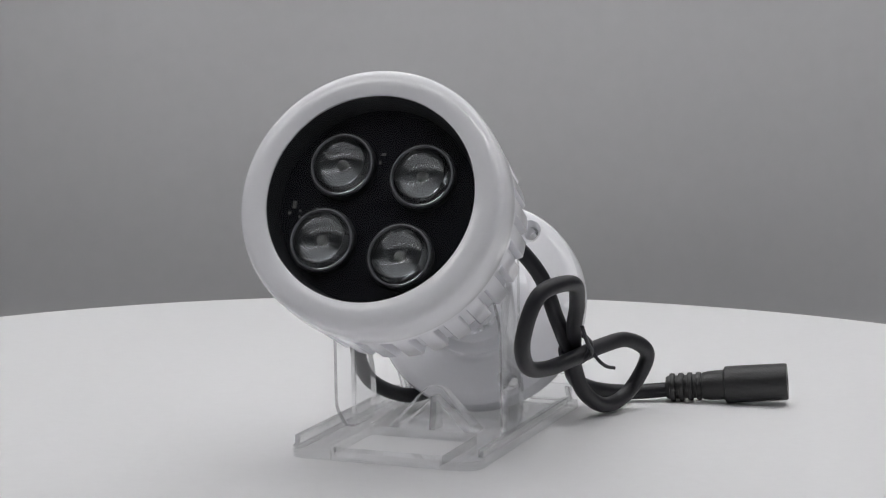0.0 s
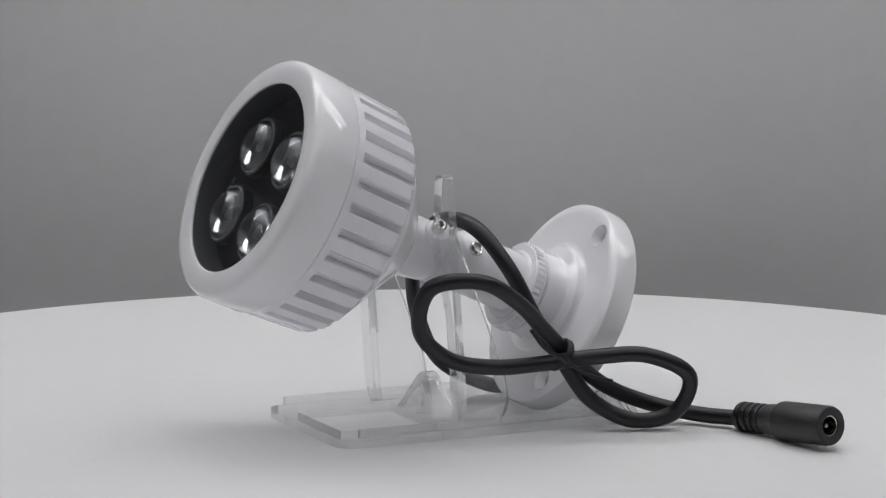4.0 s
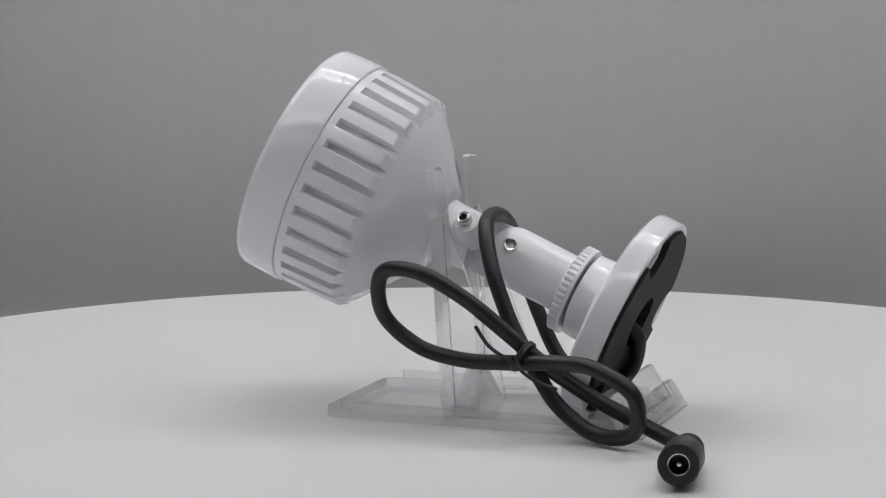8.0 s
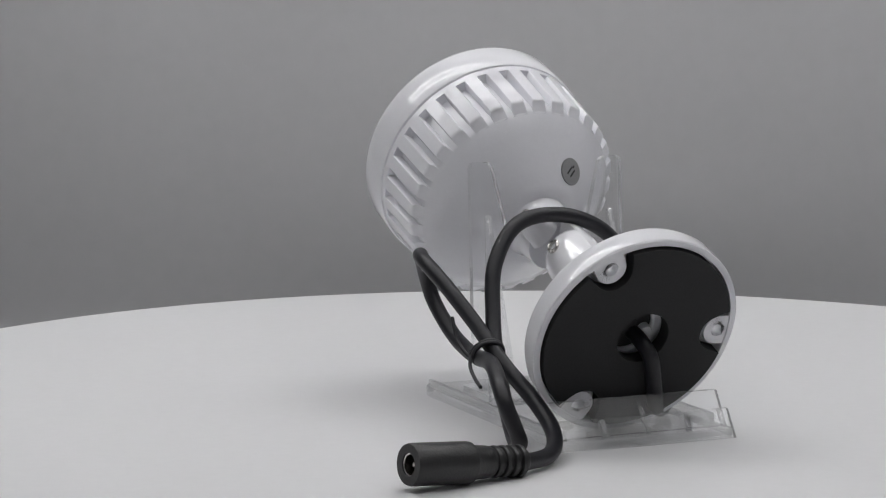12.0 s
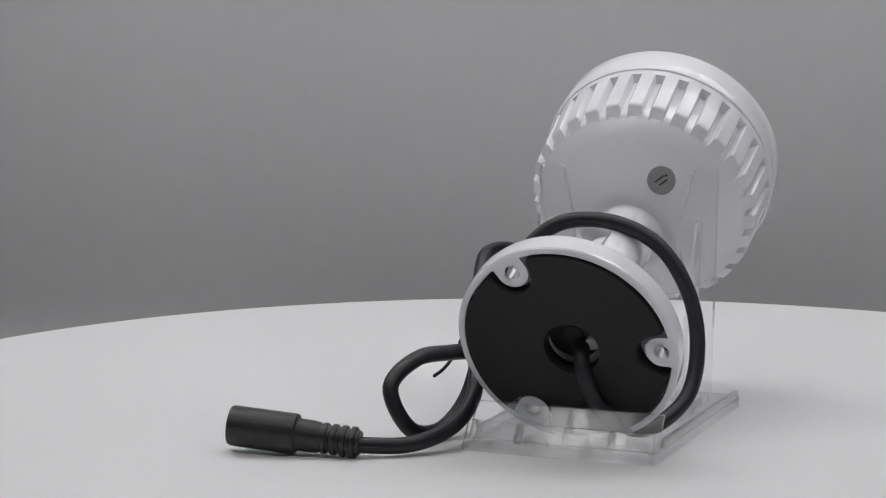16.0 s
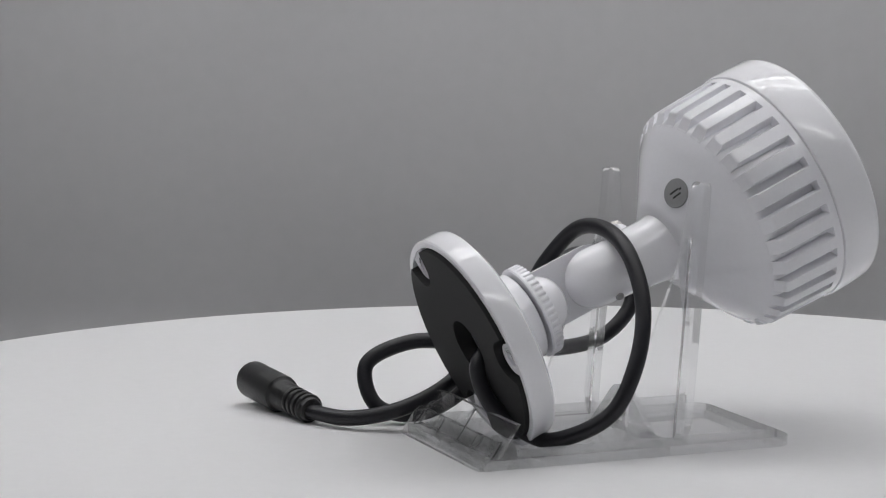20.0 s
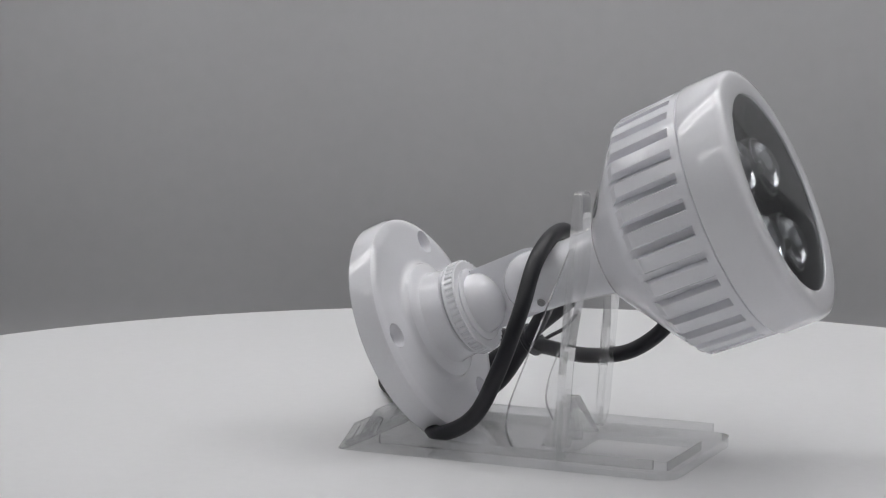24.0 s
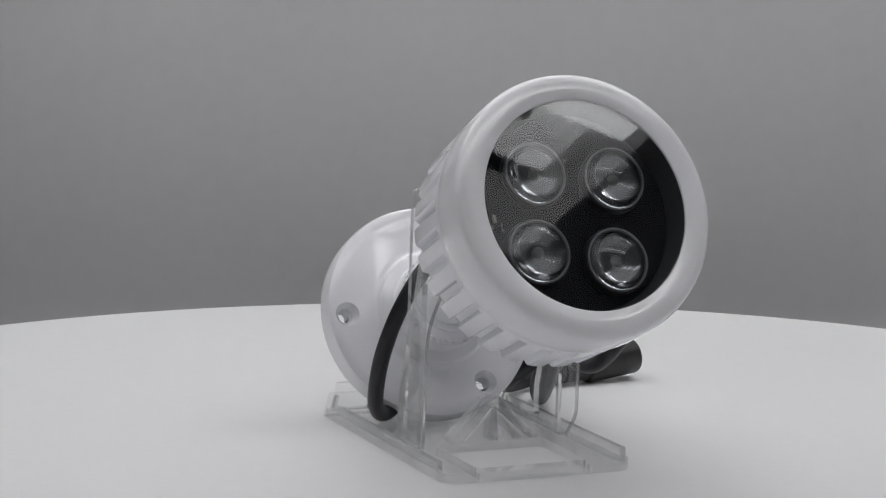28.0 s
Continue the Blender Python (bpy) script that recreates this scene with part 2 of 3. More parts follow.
def build_sheen_board():
    """An added grey board, out of view beside the backdrop; it makes the pale sheen in the lamp's glass."""
    top = thing("sheen_board", (850, 270, -83), "unseen grey board added to give a sheen in the lamp's glass", "board")
    part("sheet", box((845, -40, -83), (855, 580, 520), 1.0), BACKDROP, top, "grey sheet of the added board")
    for y in (20, 520):
        part("foot", prism([(856, -83), (956, -83), (856, 40)], y - 5, y + 5, axes((0, 0, 0), Vector((1, 0, 0)), Vector((0, 0, 1)), Vector((0, -1, 0))) @ Matrix.Translation((0, 0, -2 * y)), 0.5), BACKDROP, top, "grey triangular foot")
    return top


# ---------------------------------------------------------------- turntable


def build_turntable():
    top = thing("turntable", (0, 0, -75), "round white board turning slowly on a low drum", "turntable")
    m = Matrix.Translation((-27.1, -8.3, 0))
    R = 282.1
    part("disc", lathe([(0, -9), (R - 1, -9), (R, -8), (R, -0.8), (R - 0.8, 0), (0, 0)], m, 256), TABLE, top, "flat white round board")
    part("drum", lathe([(0, -75), (92, -75), (95, -72), (95, -12), (92, -9.4), (0, -9.4)], Matrix(), 96), TABLE, top, "low pale drum under the board")
    return top


# ---------------------------------------------------------------- clear display stand


def build_stand():
    st = thing("display_stand", (-24.2, -13, 0), "clear acrylic display stand with two tapered uprights, holding the lamp", "display stand")
    outer = rounded([(-55.2, -68.6), (6.7, -68.6), (6.7, 38.5), (-55.2, 38.5)], [8, 8, 1, 1], 6)
    inner = rounded([(-42.5, -62.4), (-6.5, -62.4), (-6.5, -28), (-42.5, -28)], [2, 2, 2, 2], 6)
    flat = Matrix()
    clear_part("base_plate", prism(outer, 0.05, 3.0, holes=(inner,)), flat, st, "flat clear base plate with a square window")
    # low rails along both long sides
    for x in (-54.9, 4.7):
        clear_part("side_rail", box((x, -61.8, 3.0), (x + 1.7, 27, 5.8), 0.3), flat, st)
    # two uprights, each a tapered blade with a triangular gusset behind it
    for sgn, x_out, x_in, y0 in ((1, 6.4, -1.5, -25.0), (-1, -53.4, -45.2, -30.5)):
        foot = x_out - sgn * 6.2
        blade = rounded([(x_out - sgn * 3.0, 3.0), (x_out, 9.0), (x_out - sgn * 0.2, 84.2), (x_in, 84.2), (x_in - sgn * 6.0, 60.0), (foot, 40.0), (foot, 3.0)], [0, 2, 2.2, 2.2, 7, 7, 0], 5)
        m = axes((0, y0, 0), Vector((1, 0, 0)), Vector((0, -0.072, 1)).normalized(), Vector((0, -1, -0.072)).normalized())
        up = clear_part("upright", prism(blade, -1.3, 1.3, m, 0.4), m, st, "tapered clear upright")
        rib = rounded([(y0 + 1.4, 3.0), (y0 - 3.3, 66.4), (y0 - 2.0, 66.4), (y0 + 17.4, 17.0), (y0 + 18.4, 9.0), (y0 + 15.4, 3.0)], [0, 0.3, 1, 5, 3, 0], 5)
        xm = x_out - sgn * 5.6
        mr = axes((xm, 0, 0), Vector((0, 1, 0)), Vector((0, 0, 1)), Vector((1, 0, 0)))
        clear_part("gusset", prism(rib, -0.9, 0.9, mr, 0.3), mr, up)
    # small gabled rest in the middle: two splayed legs, thicker towards the foot, and a thin web
    mg = axes((0, -24.0, 0), Vector((1, 0, 0)), Vector((0, 0, 1)), Vector((0, -1, 0)))

    def splay(bm):
        for v in bm.verts:
            v.co.y = -24.0 + (v.co.y + 24.0) * (1.0 - 0.55 * (v.co.z - 3.0) / 14.0)
        return bm

    gable = [(-37.0, 3.0), (-24.6, 16.8), (-19.8, 16.8), (-7.4, 3.0), (-11.2, 3.0), (-22.2, 14.0), (-33.2, 3.0)]
    g = clear_part("gable_rest", splay(prism(rounded(gable, [0, 1.8, 1.8, 0, 0, 0.8, 0], 3), -4.4, 4.4, mg, 0.35)), mg, st, "small clear gable-shaped rest")
    clear_part("web", splay(prism([(-23.2, 3.0), (-21.2, 3.0), (-21.2, 13.6), (-23.2, 13.6)], -4.0, 4.0, mg, 0.2)), mg, g)
    # stepped lip at the back
    mx = axes((0, 0, 0), Vector((0, 1, 0)), Vector((0, 0, 1)), Vector((1, 0, 0)))
    outer_lip = [(39.0, 0.05), (40.9, 0.3), (35.2, 8.8), (33.6, 8.8)]
    inner_lip = [(35.0, 3.05), (28.2, 13.6), (26.5, 13.6), (33.2, 3.05)]
    face = axes((0, 0, 0), Vector((1, 0, 0)), Vector((0, -0.55, 0.835)), Vector((0, 0.835, 0.55)))
    lip = clear_part("outer_lip", prism(outer_lip, -55.2, 6.6, mx, 0.25), face, st, "slanted clear lip along the back edge")
    clear_part("inner_lip", prism(inner_lip, -55.0, 6.4, mx, 0.25), face, st, "taller slanted clear lip that holds the flange")
    for x in (-53.2, 4.4):
        clear_part("lip_end", prism([(37.2, 3.05), (33.9, 8.2), (31.9, 8.2), (35.2, 3.2)], x - 0.7, x + 0.7, mx, 0.2), mx, lip)
    for x in (-40.2, -10.2):
        pin = along((x, 36.2, 3.1), (0, -3.5, 5.4))
        part("lip_pin", lathe([(0, 0), (1.3, 0), (1.2, 5.2), (0.9, 5.8), (0, 6.0)], pin, 20), LENS, lip, "bright round clear pin between the lips")
    clear_part("lip_web", prism([(37.3, 3.05), (34.0, 8.2), (28.8, 13.2), (28.5, 13.0), (35.1, 3.05)], -25.9, -24.7, mx, 0.1), mx, lip)
    return st


# ---------------------------------------------------------------- the lamp
FACE = Vector((-20.3, -89.2, 83.8))                 # middle of the bezel's front
AIM = (Vector((math.sin(radians(2.6)), -math.cos(radians(2.6)), 0)) * math.cos(radians(24.0)) + Vector((0, 0, math.sin(radians(24.0))))).normalized()
HEAD = along(FACE, AIM)                             # z forward, x to the lamp's own left seen from the front
FLANGE_AT = Vector((-24.0, 21.8, 36.9))             # middle of the wall flange's front
FLANGE_AIM = Vector((0.0, -0.913, 0.408)).normalized()
FLANGE = along(FLANGE_AT, FLANGE_AIM)


def build_head(lamp):
    bez = [(31.5, -0.9), (31.65, -0.3), (32.3, 0.0), (36.8, 0.0), (38.5, -0.35), (39.5, -1.2), (40.0, -2.6), (40.05, -14.2), (39.8, -14.85), (39.35, -15.05), (32.6, -15.0), (32.6, -1.1), (31.5, -1.0)]
    part("bezel", lathe(bez, HEAD, 144, closed=True), PAINT, lamp, "glossy white rounded front ring")
    body = [(0, -10.5), (32.2, -10.5), (32.4, -15.3), (39.1, -15.15), (39.45, -15.5), (39.35, -18.0), (36.2, -18.6), (35.9, -37.4), (35.6, -38.9), (35.0, -40.2), (29.5, -44.7), (22.0, -50.6), (15.6, -55.8), (13.6, -57.2), (0, -57.2)]
    part("housing", lathe(body, HEAD, 144), CAST, lamp, "white die-cast housing with a conical back")
    # cooling fins round the housing
    first = None
    for k in range(30):
        a = 2 * math.pi * k / 30 + radians(8.5)
        if first is None:
            bm = bmesh.new()
            half = 0.0665
            secs = []
            # each fin runs out flush with the cone behind it
            for z, z_in, r_out in ((-17.2, -17.2, 39.35), (-20, -20, 39.3), (-36.6, -38.6, 38.5), (-37.7, -40.6, 38.0)):
                row = []
                for s, r in ((-half * 1.10, 34.6), (-half, r_out - 0.45), (-half * 0.86, r_out), (0, r_out + 0.02), (half * 0.86, r_out), (half, r_out - 0.45), (half * 1.10, 34.6)):
                    row.append(bm.verts.new(Vector((r * math.cos(s), r * math.sin(s), z_in if r < 36 else z))))
                secs.append(row)
            for p, q in zip(secs, secs[1:]):
                for i in range(6):
                    bm.faces.new([p[i], p[i + 1], q[i + 1], q[i]])
            bm.faces.new(secs[0])
            bm.faces.new(secs[-1][::-1])
            first = link_mesh("fin", bm, CAST, 40)
            fin = first
        else:
            fin = new("fin", first.data)
        fin.parent = lamp
        at = HEAD @ Matrix.Rotation(a, 4, "Z")
        at.translation = (at.translation - Vector(lamp["seat"])) * MM
        fin.matrix_local = at
    # the dark well behind the glass
    part("well", lathe([(32.5, -1.15), (31.55, -1.1), (29.8, -9.6), (32.5, -9.6)], HEAD, 96, closed=True), DARK, lamp, "dark grey wall behind the glass")
    part("circuit_board", lathe([(0, -9.0), (31.2, -9.0), (31.2, -10.4), (0, -10.4)], HEAD, 96), BOARD, lamp, "black circuit board with four emitters")
    part("front_glass", lathe([(0, -0.5), (31.45, -0.5), (31.45, -1.1), (0, -1.1)], HEAD, 96), PANE, lamp, "clear round front glass")
    for k, deg in enumerate((37.5, 127.5, 217.5, 307.5)):
        a = radians(deg)
        c = Vector((-0.7 + 17.4 * math.cos(a), -1.5 + 17.4 * math.sin(a), 0.8))
        if k == 1:
            c += Vector((-0.6, -1.1, 0))            # shifted a little to fit the camera's view
        m = HEAD @ Matrix.Translation(c)
        cup = part("lens_holder", lathe([(9.9, -9.9), (10.1, -8.2), (9.9, -6.6), (9.3, -6.5), (9.1, -9.9)], m, 48, closed=True), PLUG, lamp, "thin black ring round a lens")
        part("lens", lathe([(0, -2.1), (1.4, -2.15), (2.8, -2.35), (4.2, -2.7), (5.6, -3.3), (6.7, -4.0), (7.6, -4.8), (8.3, -5.6), (8.75, -6.4), (8.9, -6.9), (7.0, -8.0), (4.4, -8.8), (0, -8.8)], m, 48), LENS, cup, "clear domed plastic lens")
        part("lens_rim", lathe([(8.85, -6.5), (9.1, -6.1), (9.45, -6.2), (9.5, -6.9), (9.0, -7.1)], m, 48, closed=True), RIM, cup, "pale ring coloured for the highlight on the lens's rim")
        # cup added under the lens to give the crescents of its inner reflection
        part("reflector", lathe([(8.8, -7.0), (7.2, -8.1), (4.6, -8.86), (1.5, -8.9), (1.5, -8.95), (4.8, -8.95), (8.9, -7.3)], m, 40, closed=True), REFLECT, cup, "shallow grey cup added to brighten the lens from below")
        part("emitter", lathe([(0, -8.55), (0.8, -8.6), (1.3, -8.75), (1.5, -8.92), (0, -8.92)], m, 24), CHIP, cup, "small pale domed emitter")
    # small parts on the board
    for x, y, w, h in ((-25.6, -1.0, 1.1, 2.2), (-26.8, -3.6, 0.9, 0.9), (-23.6, -2.8, 0.6, 0.6), (-23.5, -4.6, 0.6, 0.6), (-0.5, 16.0, 1.2, 0.7), (-1.2, 13.5, 0.6, 1.0)):
        part("chip", box((x - w / 2, y - h / 2, -9.0), (x + w / 2, y + h / 2, -8.4), 0.08, HEAD), CHIP, lamp)
    # sticker on the conical back
    pos = Vector((-33.7, -35.3, 78.2))
    loc = HEAD.inverted() @ pos
    ang = math.atan2(loc.y, loc.x)
    out_dir = Vector((math.cos(ang), math.sin(ang), 0))
    nrm = (out_dir * 6.4 + Vector((0, 0, -7.5))).normalized()
    rad = 21.0
    spot = out_dir * rad + Vector((0, 0, -51.45)) + nrm * 0.12
    ms = HEAD @ along(spot, nrm, (1, 0, 0))
    stick = part("label", lathe([(0, 0.1), (4.6, 0.1), (4.7, 0.0), (4.7, -0.4), (0, -0.4)], ms, 40), STICKER, lamp, "small round grey sticker with dark marks")
    for x, y, w, h, tilt in ((-0.6, 0.7, 3.4, 0.6, 40), (0.7, -0.4, 3.6, 0.6, 40), (-1.4, -1.6, 0.9, 0.7, 40)):
        part("mark", box((-w / 2, -h / 2, 0.1), (w / 2, h / 2, 0.16), 0.0, ms @ Matrix.Translation((x, y, 0)) @ Matrix.Rotation(radians(tilt), 4, "Z")), INK_AND_SHADE, stick)


def socket_screw(lamp, at, way, r=2.4):
    m = along(at, way)
    head = part("screw", lathe([(1.35, 1.0), (r - 0.5, 1.25), (r, 0.8), (r, -2.6), (0, -2.6), (0, -0.6), (1.2, -0.6), (1.35, 1.0)], m, 24), STEEL, lamp, "steel hex socket screw")
    # dark disc on the recess floor, its colour standing for the shade there
    part("socket", lathe([(0, -0.5), (1.25, -0.5), (1.25, -0.55), (0, -0.55)], m, 6), INK_AND_SHADE, head, "dark hexagon coloured for the shade in the recess")


HINGE = Vector((-23.5, -12.0, 52.0))


def halve(bm, x, keep):
    """Cuts a closed shape at a plane across x and caps it; keep: the side that stays."""
    geom = bm.verts[:] + bm.edges[:] + bm.faces[:]
    cut = bmesh.ops.bisect_plane(bm, geom=geom, plane_co=(x, 0, 0), plane_no=(-keep, 0, 0), clear_outer=True)
    edges = [e for e in bm.edges if e.is_boundary]
    bmesh.ops.holes_fill(bm, edges=edges)
    rim = [e for e in bm.edges if all(abs(v.co.x - x) < 1e-3 for v in e.verts) and e.calc_face_angle(0) > 0.6]
    bmesh.ops.bevel(bm, geom=rim, offset=0.7, segments=2, profile=0.6, affect="EDGES", clamp_overlap=True)
    return bm


def dome(r, far, near):
    """Profile of a rod from height near up to a round end whose middle is at far."""
    return [(0, near), (r, near)] + [(r * math.cos(math.pi / 2 * k / 9), far + r * math.sin(math.pi / 2 * k / 9)) for k in range(9)] + [(0, far + r)]


def build_bracket(lamp):
    root = FACE - AIM * 55.0
    way = (HINGE - root).normalized()
    m = along(root, way)
    reach = (HINGE - root).length
    mid = reach - 13.5
    part("neck", lathe([(0, -2), (13.2, -2), (11.9, 1.2), (11.0, 3.2), (10.4, mid - 8.0), (10.0, mid - 1.0), (9.8, mid), (0, mid)], m, 64), PAINT, lamp, "short white neck behind the housing")
    part("neck_tongue", halve(lathe(dome(9.8, reach, mid - 0.6), m, 64), -23.7, -1), PAINT, lamp, "rounded white hinge tongue")
    ma = along(FLANGE_AT, FLANGE_AIM)
    part("arm", halve(lathe(dome(10.3, 36.4, 14.0), Matrix.Translation((0, 0.25, 0.55)) @ ma, 64), -23.3, 1), PAINT, lamp, "half-round white arm with a domed end")
    part("ball_seat", lathe([(0, 14.5), (12.0, 14.5), (11.9, 16.7), (11.3, 17.1), (9.7, 17.2), (9.5, 18.4), (9.0, 20.0), (8.1, 21.6), (6.6, 23.1), (4.4, 24.3), (2.2, 24.9), (0, 25.1)], ma, 48), PAINT, lamp, "white domed seat of the arm")
    boss = along(Vector((-14.5, -25.0, 63.2)), (0.72, -0.05, 0.69))
    part("screw_boss", lathe([(0, -6), (5.6, -6), (4.6, 1.4), (4.0, 2.2), (0, 2.2)], boss, 32), PAINT, lamp, "raised white screw boss")
    socket_screw(lamp, Vector((-12.0, -25.6, 66.0)), (0.75, -0.1, 0.65))
    socket_screw(lamp, FLANGE @ Vector((8.7, 5.4, 37.8)), (0.84, 0.22, 0.50))
    part("plug_screw", lathe([(0, -0.1), (1.2, -0.1), (1.4, -0.6), (0, -0.6)], along((-32.6, -17.5, 46.6), (-0.85, 0, -0.5)), 16), STICKER, lamp, "small recessed set screw")


def build_flange(lamp):
    prof = [(33.4, -9.0), (35.2, -9.0), (35.6, -8.5), (35.6, -2.6), (35.1, -1.0), (33.6, 0.0), (31.5, 0.15), (21.4, 0.4), (20.0, 0.7), (19.2, 1.4), (18.8, 2.4), (18.0, 3.0), (16.0, 3.3), (15.0, 3.9), (14.6, 5.0), (14.2, 10.4), (13.6, 10.9), (8.6, 10.9), (8.6, -2.4), (9.4, -3.0), (33.4, -3.0)]
    fl = part("wall_flange", lathe(prof, FLANGE, 128, closed=True), PAINT, lamp, "glossy white round wall flange")
    cut = bmesh.new()
    for deg in (60, 180, 300):
        a = radians(deg)
        m = FLANGE @ Matrix.Translation((29.4 * math.cos(a), 29.4 * math.sin(a), 0))
        lathe([(0, 3), (4.2, 3), (4.0, 0.2), (3.7, -0.6), (2.5, -2.2), (2.3, -2.6), (2.3, -9.5), (0, -9.5)], m, 32, bm=cut)
    carve(fl, cut, lamp["seat"])
    # knurled lock ring
    ring = part("lock_ring", lathe([(9, 11.9), (14.8, 11.9), (15.2, 12.3), (15.2, 13.0), (14.8, 13.3), (14.7, 15.7), (14.2, 16.2), (9, 16.2)], FLANGE, 96, closed=True), PAINT, lamp, "white knurled lock ring")
    first = None
    for k in range(44):
        at = FLANGE @ Matrix.Rotation(2 * math.pi * k / 44, 4, "Z")
        if first is None:
            first = link_mesh("ridge", prism(rounded([(14.3, -0.95), (15.15, -0.6), (15.15, 0.6), (14.3, 0.95)], [0, 0.5, 0.5, 0], 4), 12.8, 15.9), PAINT, 60)
            ob = first
        else:
            ob = new("ridge", first.data)
        ob.parent = ring
        at.translation = (at.translation - Vector(lamp["seat"])) * MM
        ob.matrix_local = at
    # screw holes: three tabs with sunk holes
    for deg in (60, 180, 300):
        a = radians(deg)
        reach = 30.2 if deg == 180 else 29.4         # one tab is moved out to fit the camera's view
        c = Vector((reach * math.cos(a), reach * math.sin(a), 0))
        m = FLANGE @ Matrix.Translation(c) @ Matrix.Rotation(a, 4, "Z")
        tab = []
        for k in range(17):
            b = math.pi / 2 + math.pi * k / 16
            tab.append((5.2 * math.cos(b), 5.2 * math.sin(b)))
        tab += [(35.0 - reach, -5.2), (35.0 - reach, 5.2)]
        hole = [(2.4 * math.cos(math.pi / 2 + 2 * math.pi * k / 19), 2.4 * math.sin(math.pi / 2 + 2 * math.pi * k / 19)) for k in range(19)]
        part("ear", prism(tab, -8.4, -3.2, m, holes=(hole,)), PAINT, fl, "white rounded screw tab")
    part("inner_nut", lathe([(0, -4.2), (2.0, -4.2), (2.3, -3.7), (2.3, 2.0), (0, 2.0)], FLANGE @ Matrix.Translation((-6.3, -1.9, 0)), 24), PAINT, fl, "small pale nut inside the flange")
    # dark filling put in the hole for the shade of the hollow flange
    part("dark_filling", lathe([(0, 4.0), (8.55, 4.0), (8.55, -1.6), (3.4, -1.9), (3.0, -2.4), (0, -2.4)], FLANGE, 32), FOAM, fl, "dark filling that stands in for the shade inside the flange")
    # foam gasket on the back, notched round the tabs
    n = 360
    outer, inner = [], []
    for i in range(n):
        a = 2 * math.pi * i / n
        r = 32.6
        for deg in (60, 180, 300):
            d = (a - radians(deg) + math.pi) % (2 * math.pi) - math.pi
            if abs(d) < 1.0:
                x, y, w = math.cos(d), abs(math.sin(d)), 6.6
                disc = (29.2 * x) ** 2 - 29.2 ** 2 + w * w
                if disc > 0:
                    near = 29.2 * x - math.sqrt(disc)
                    if near * x <= 29.2:
                        r = min(r, near)
                if y > 1e-4 and w / y * x > 29.2:
                    r = min(r, w / y)
        outer.append((r * math.cos(a), r * math.sin(a)))
        inner.append((-1.8 + 9.0 * math.cos(a), 9.0 * math.sin(a)))
    part("foam_gasket", prism(outer, -10.2, -5.0, FLANGE, holes=(inner,)), FOAM, lamp, "black foam gasket with a round hole")


CORD_1 = [(-26.6, 21.0, 34.0), (-27.4, 26.0, 31.5), (-29.4, 29.8, 26.0), (-32.8, 26.5, 15.5), (-39.0, 17.0, 7.0), (-46.3, 9.5, 6.1), (-53.3, -4.4, 14.2), (-53.8, -12.6, 29.8), (-48.7, -17.1, 46.3), (-38.1, -17.7, 60.3), (-21.9, -17.4, 66.8), (-4.5, -15.4, 65.0), (6.7, -9.6, 52.9), (10.8, -2.2, 37.2)]
CORD_2 = [(13.4, 6.3, 23.7), (14.7, 15.8, 10.9), (18.3, 29.5, 3.5), (23.2, 42.7, 6.1), (29.1, 44.0, 18.8), (25.8, 30.3, 25.9), (20.7, 15.0, 25.8)]
CORD_3 = [(16.4, -1.1, 24.2), (12.2, -17.3, 23.3), (10.8, -33.2, 26.7), (13.0, -44.6, 37.2), (17.6, -43.1, 50.8), (23.7, -28.8, 52.7), (21.2, -14.2, 44.9), (16.7, -2.0, 34.4)]
CORD_4 = [(13.0, 10.7, 23.5), (8.9, 24.3, 13.9), (10.1, 39.7, 7.1), (18.5, 53.9, 3.6), (33.0, 62.8, 3.9)]


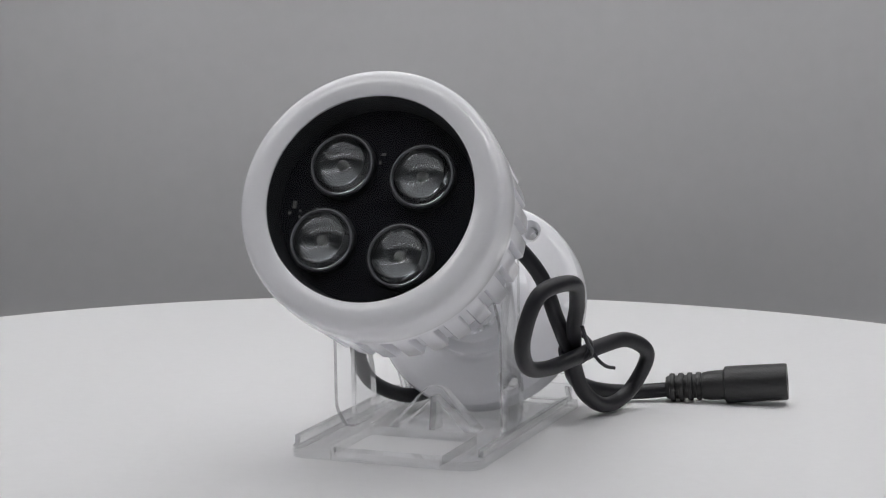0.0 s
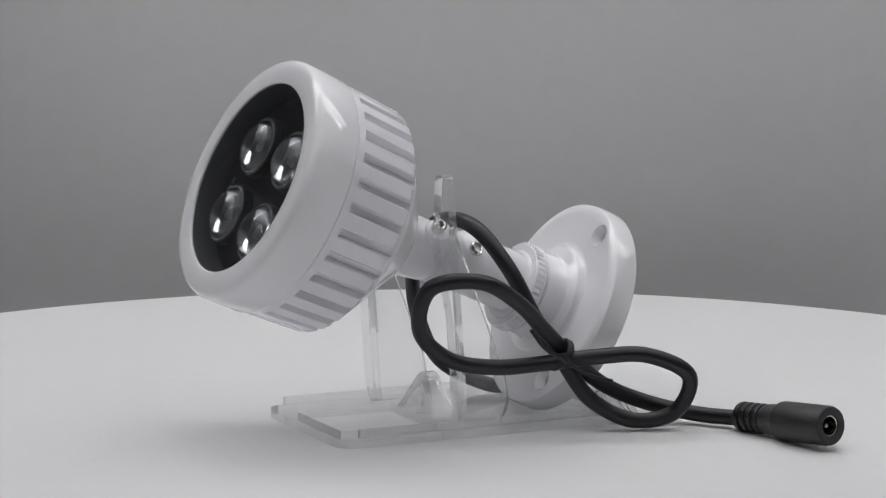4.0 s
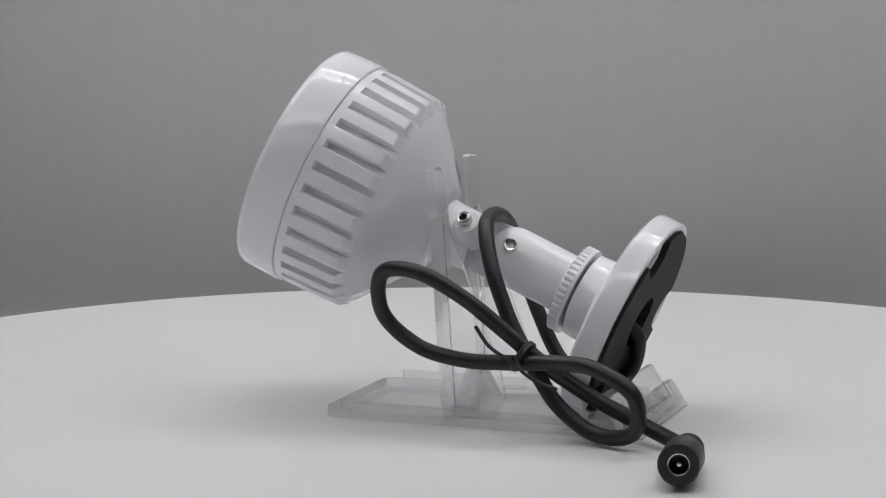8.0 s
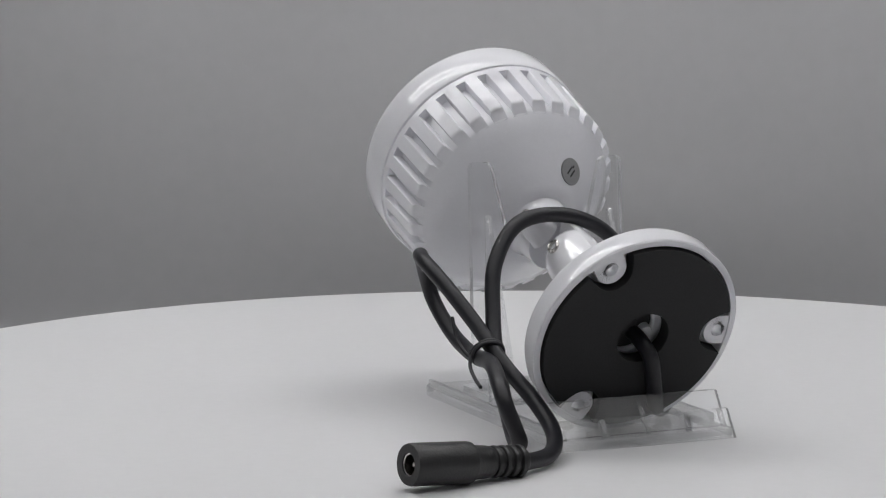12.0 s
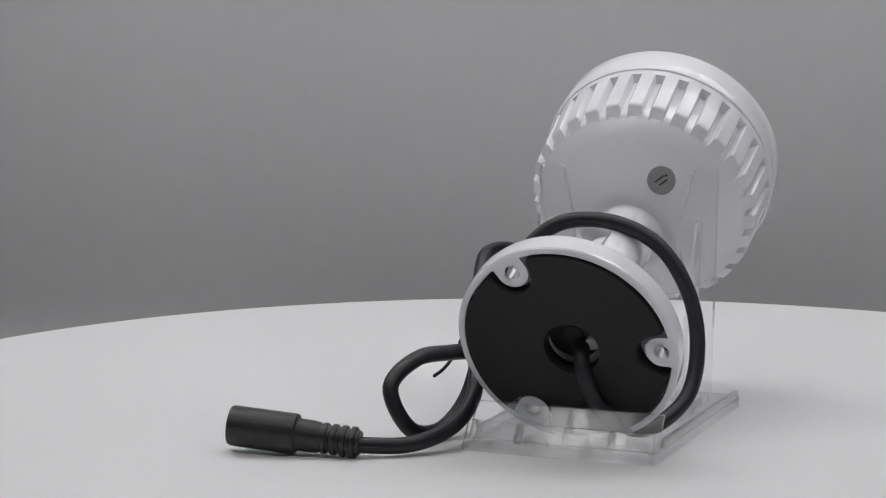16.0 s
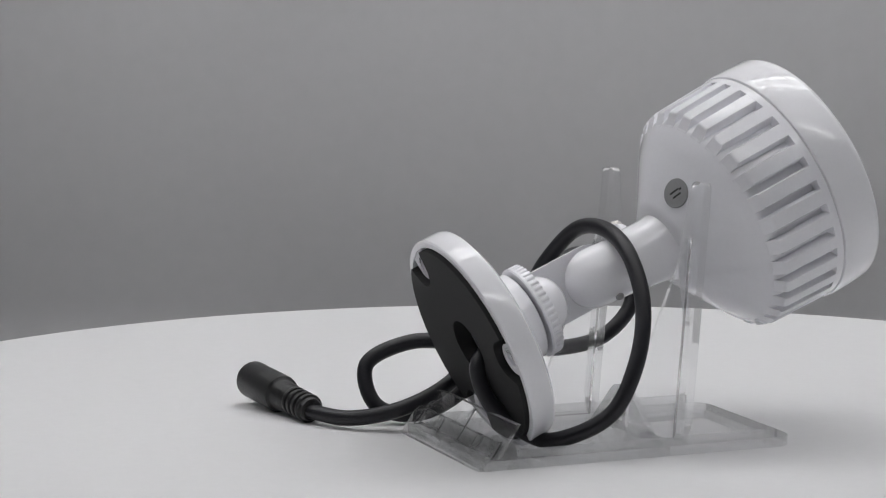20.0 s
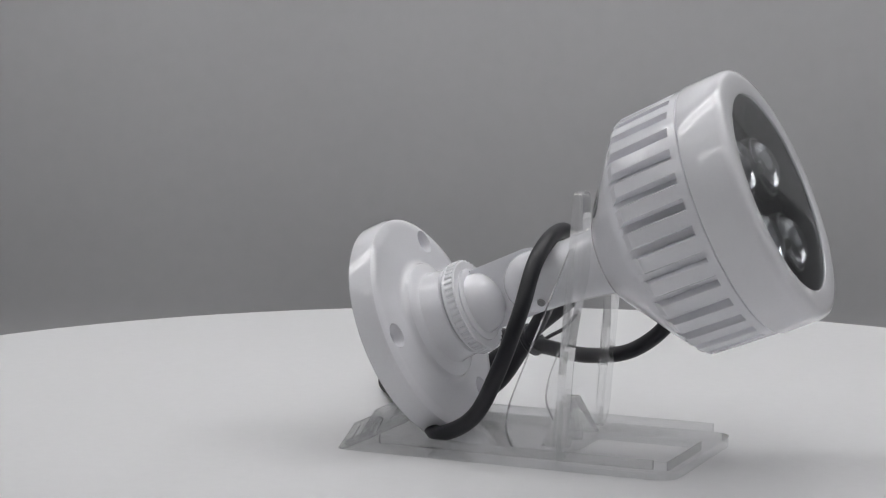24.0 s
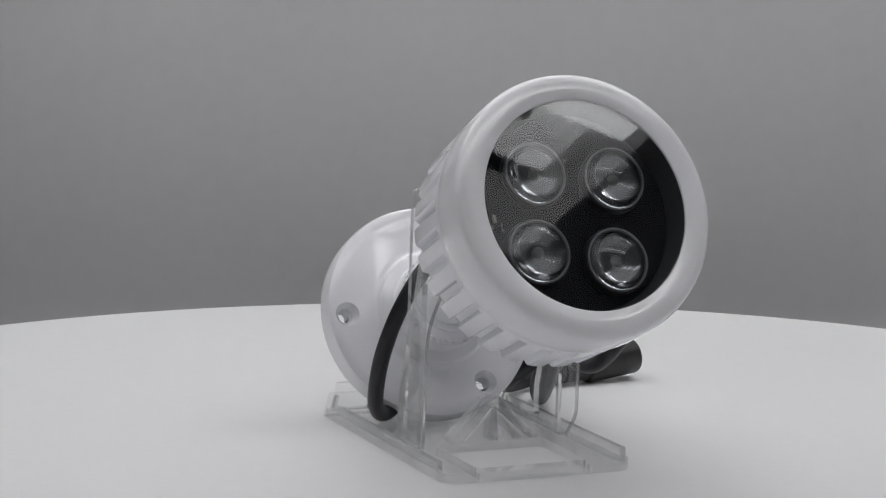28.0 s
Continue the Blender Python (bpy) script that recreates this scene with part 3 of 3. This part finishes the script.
def build_cord(lamp):
    line = glide(CORD_1 + CORD_2 + CORD_3 + CORD_4, 8)
    cord = part("cable", tube(line, 2.55, 18, wobble=0.03), RUBBER, lamp, "black rubber cable tied in a figure of eight", 60)
    # moulded socket at the end
    neck, tip = Vector((32.4, 62.4, 4.6)), Vector((72.0, 69.1, 8.2))
    m = along(neck, tip - neck, (0, 0, 1))
    length = (tip - neck).length
    body = [(0, -1), (3.6, -1), (4.0, -0.4), (4.2, 11), (4.7, 12.0), (5.0, 14.0), (5.1, 18.4), (5.4, 18.9), (6.2, 19.3), (6.35, 20.2), (6.3, length - 0.9), (6.0, length), (3.4, length), (3.2, length - 0.6), (3.1, length - 8), (0, length - 8)]
    plug = part("plug_socket", lathe(body, m, 40), PLUG, lamp, "black moulded round power socket")
    for k in range(4):
        z = 0.2 + 3.0 * k
        part("grip_ring", lathe([(3.9, z), (4.75, z + 0.2), (4.9, z + 0.8), (4.75, z + 1.7), (3.9, z + 2.1)], m, 32, closed=True), PLUG, plug)
    part("contact_sleeve", lathe([(3.1, length - 0.5), (3.3, length - 0.45), (3.5, length - 6), (2.95, length - 6), (2.95, length - 0.6)], m, 32, closed=True), STEEL, plug, "bright steel contact sleeve")
    part("contact_pin", lathe([(0, length - 1.6), (0.7, length - 1.8), (0.8, length - 2.2), (0.8, length - 8), (0, length - 8)], m, 16), STEEL, plug, "steel centre pin")
    # twist tie round the crossing
    c = Vector((15.7, 4.0, 26.4))
    m = along(c, (0.1, 0.86, -0.5), (1, 0, 0))
    turns = []
    for k in range(40):
        a = 2 * math.pi * k / 19
        turns.append(m @ Vector((5.2 * math.cos(a), 5.0 * math.sin(a), -1.0 + 2.0 * k / 40)))
    tie = part("twist_tie", tube(turns, 0.75, 8), RUBBER, cord, "thin black twist tie", 60)
    e = turns[0]
    part("tie_end", tube(glide([turns[-1], c + Vector((6.5, -4, 0.5)), c + Vector((6.5, -9.5, 4.0)), c + Vector((6.0, -14.0, 9.8))], 5), 0.65, 8), RUBBER, cord, "", 60)
    part("tie_end", tube(glide([e, c + Vector((7.0, 2, -3.5)), c + Vector((8.0, 8, -6.5)), c + Vector((9.0, 14.0, -8.0))], 5), 0.6, 8), RUBBER, cord, "", 60)


def build_lamp():
    lamp = thing("floodlight", (-24.0, 12.0, 0), "white round floodlight with four lenses, finned housing and black cable", "floodlight")
    build_head(lamp)
    build_bracket(lamp)
    build_flange(lamp)
    build_cord(lamp)
    return lamp


build_setting()
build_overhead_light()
build_sheen_board()
turntable = build_turntable()
stand = build_stand()
lamp = build_lamp()

# ---------------------------------------------------------------- the turning
PHASE, RATE = -15.44, -11.494


def turn(t):
    """The board's angle: a steady turn with small shifts fitted to the camera's view."""
    uneven = -1.9 * max(0.0, 1.0 - t) - 0.3 * max(0.0, 1.0 - abs(t - 25.5) / 1.5) + 0.8 * max(0.0, t - 27.0)
    return PHASE + RATE * t + uneven


def motions():
    """Everything on the board turns with it, clockwise from above."""
    for ob in (turntable, stand, lamp):
        seat = Matrix.Translation(Vector(ob["seat"]) * MM)
        walk(ob, [(k * 0.5, pose(0, 0, 0, 0, 0, turn(k * 0.5)) @ seat) for k in range(57)])


motions()
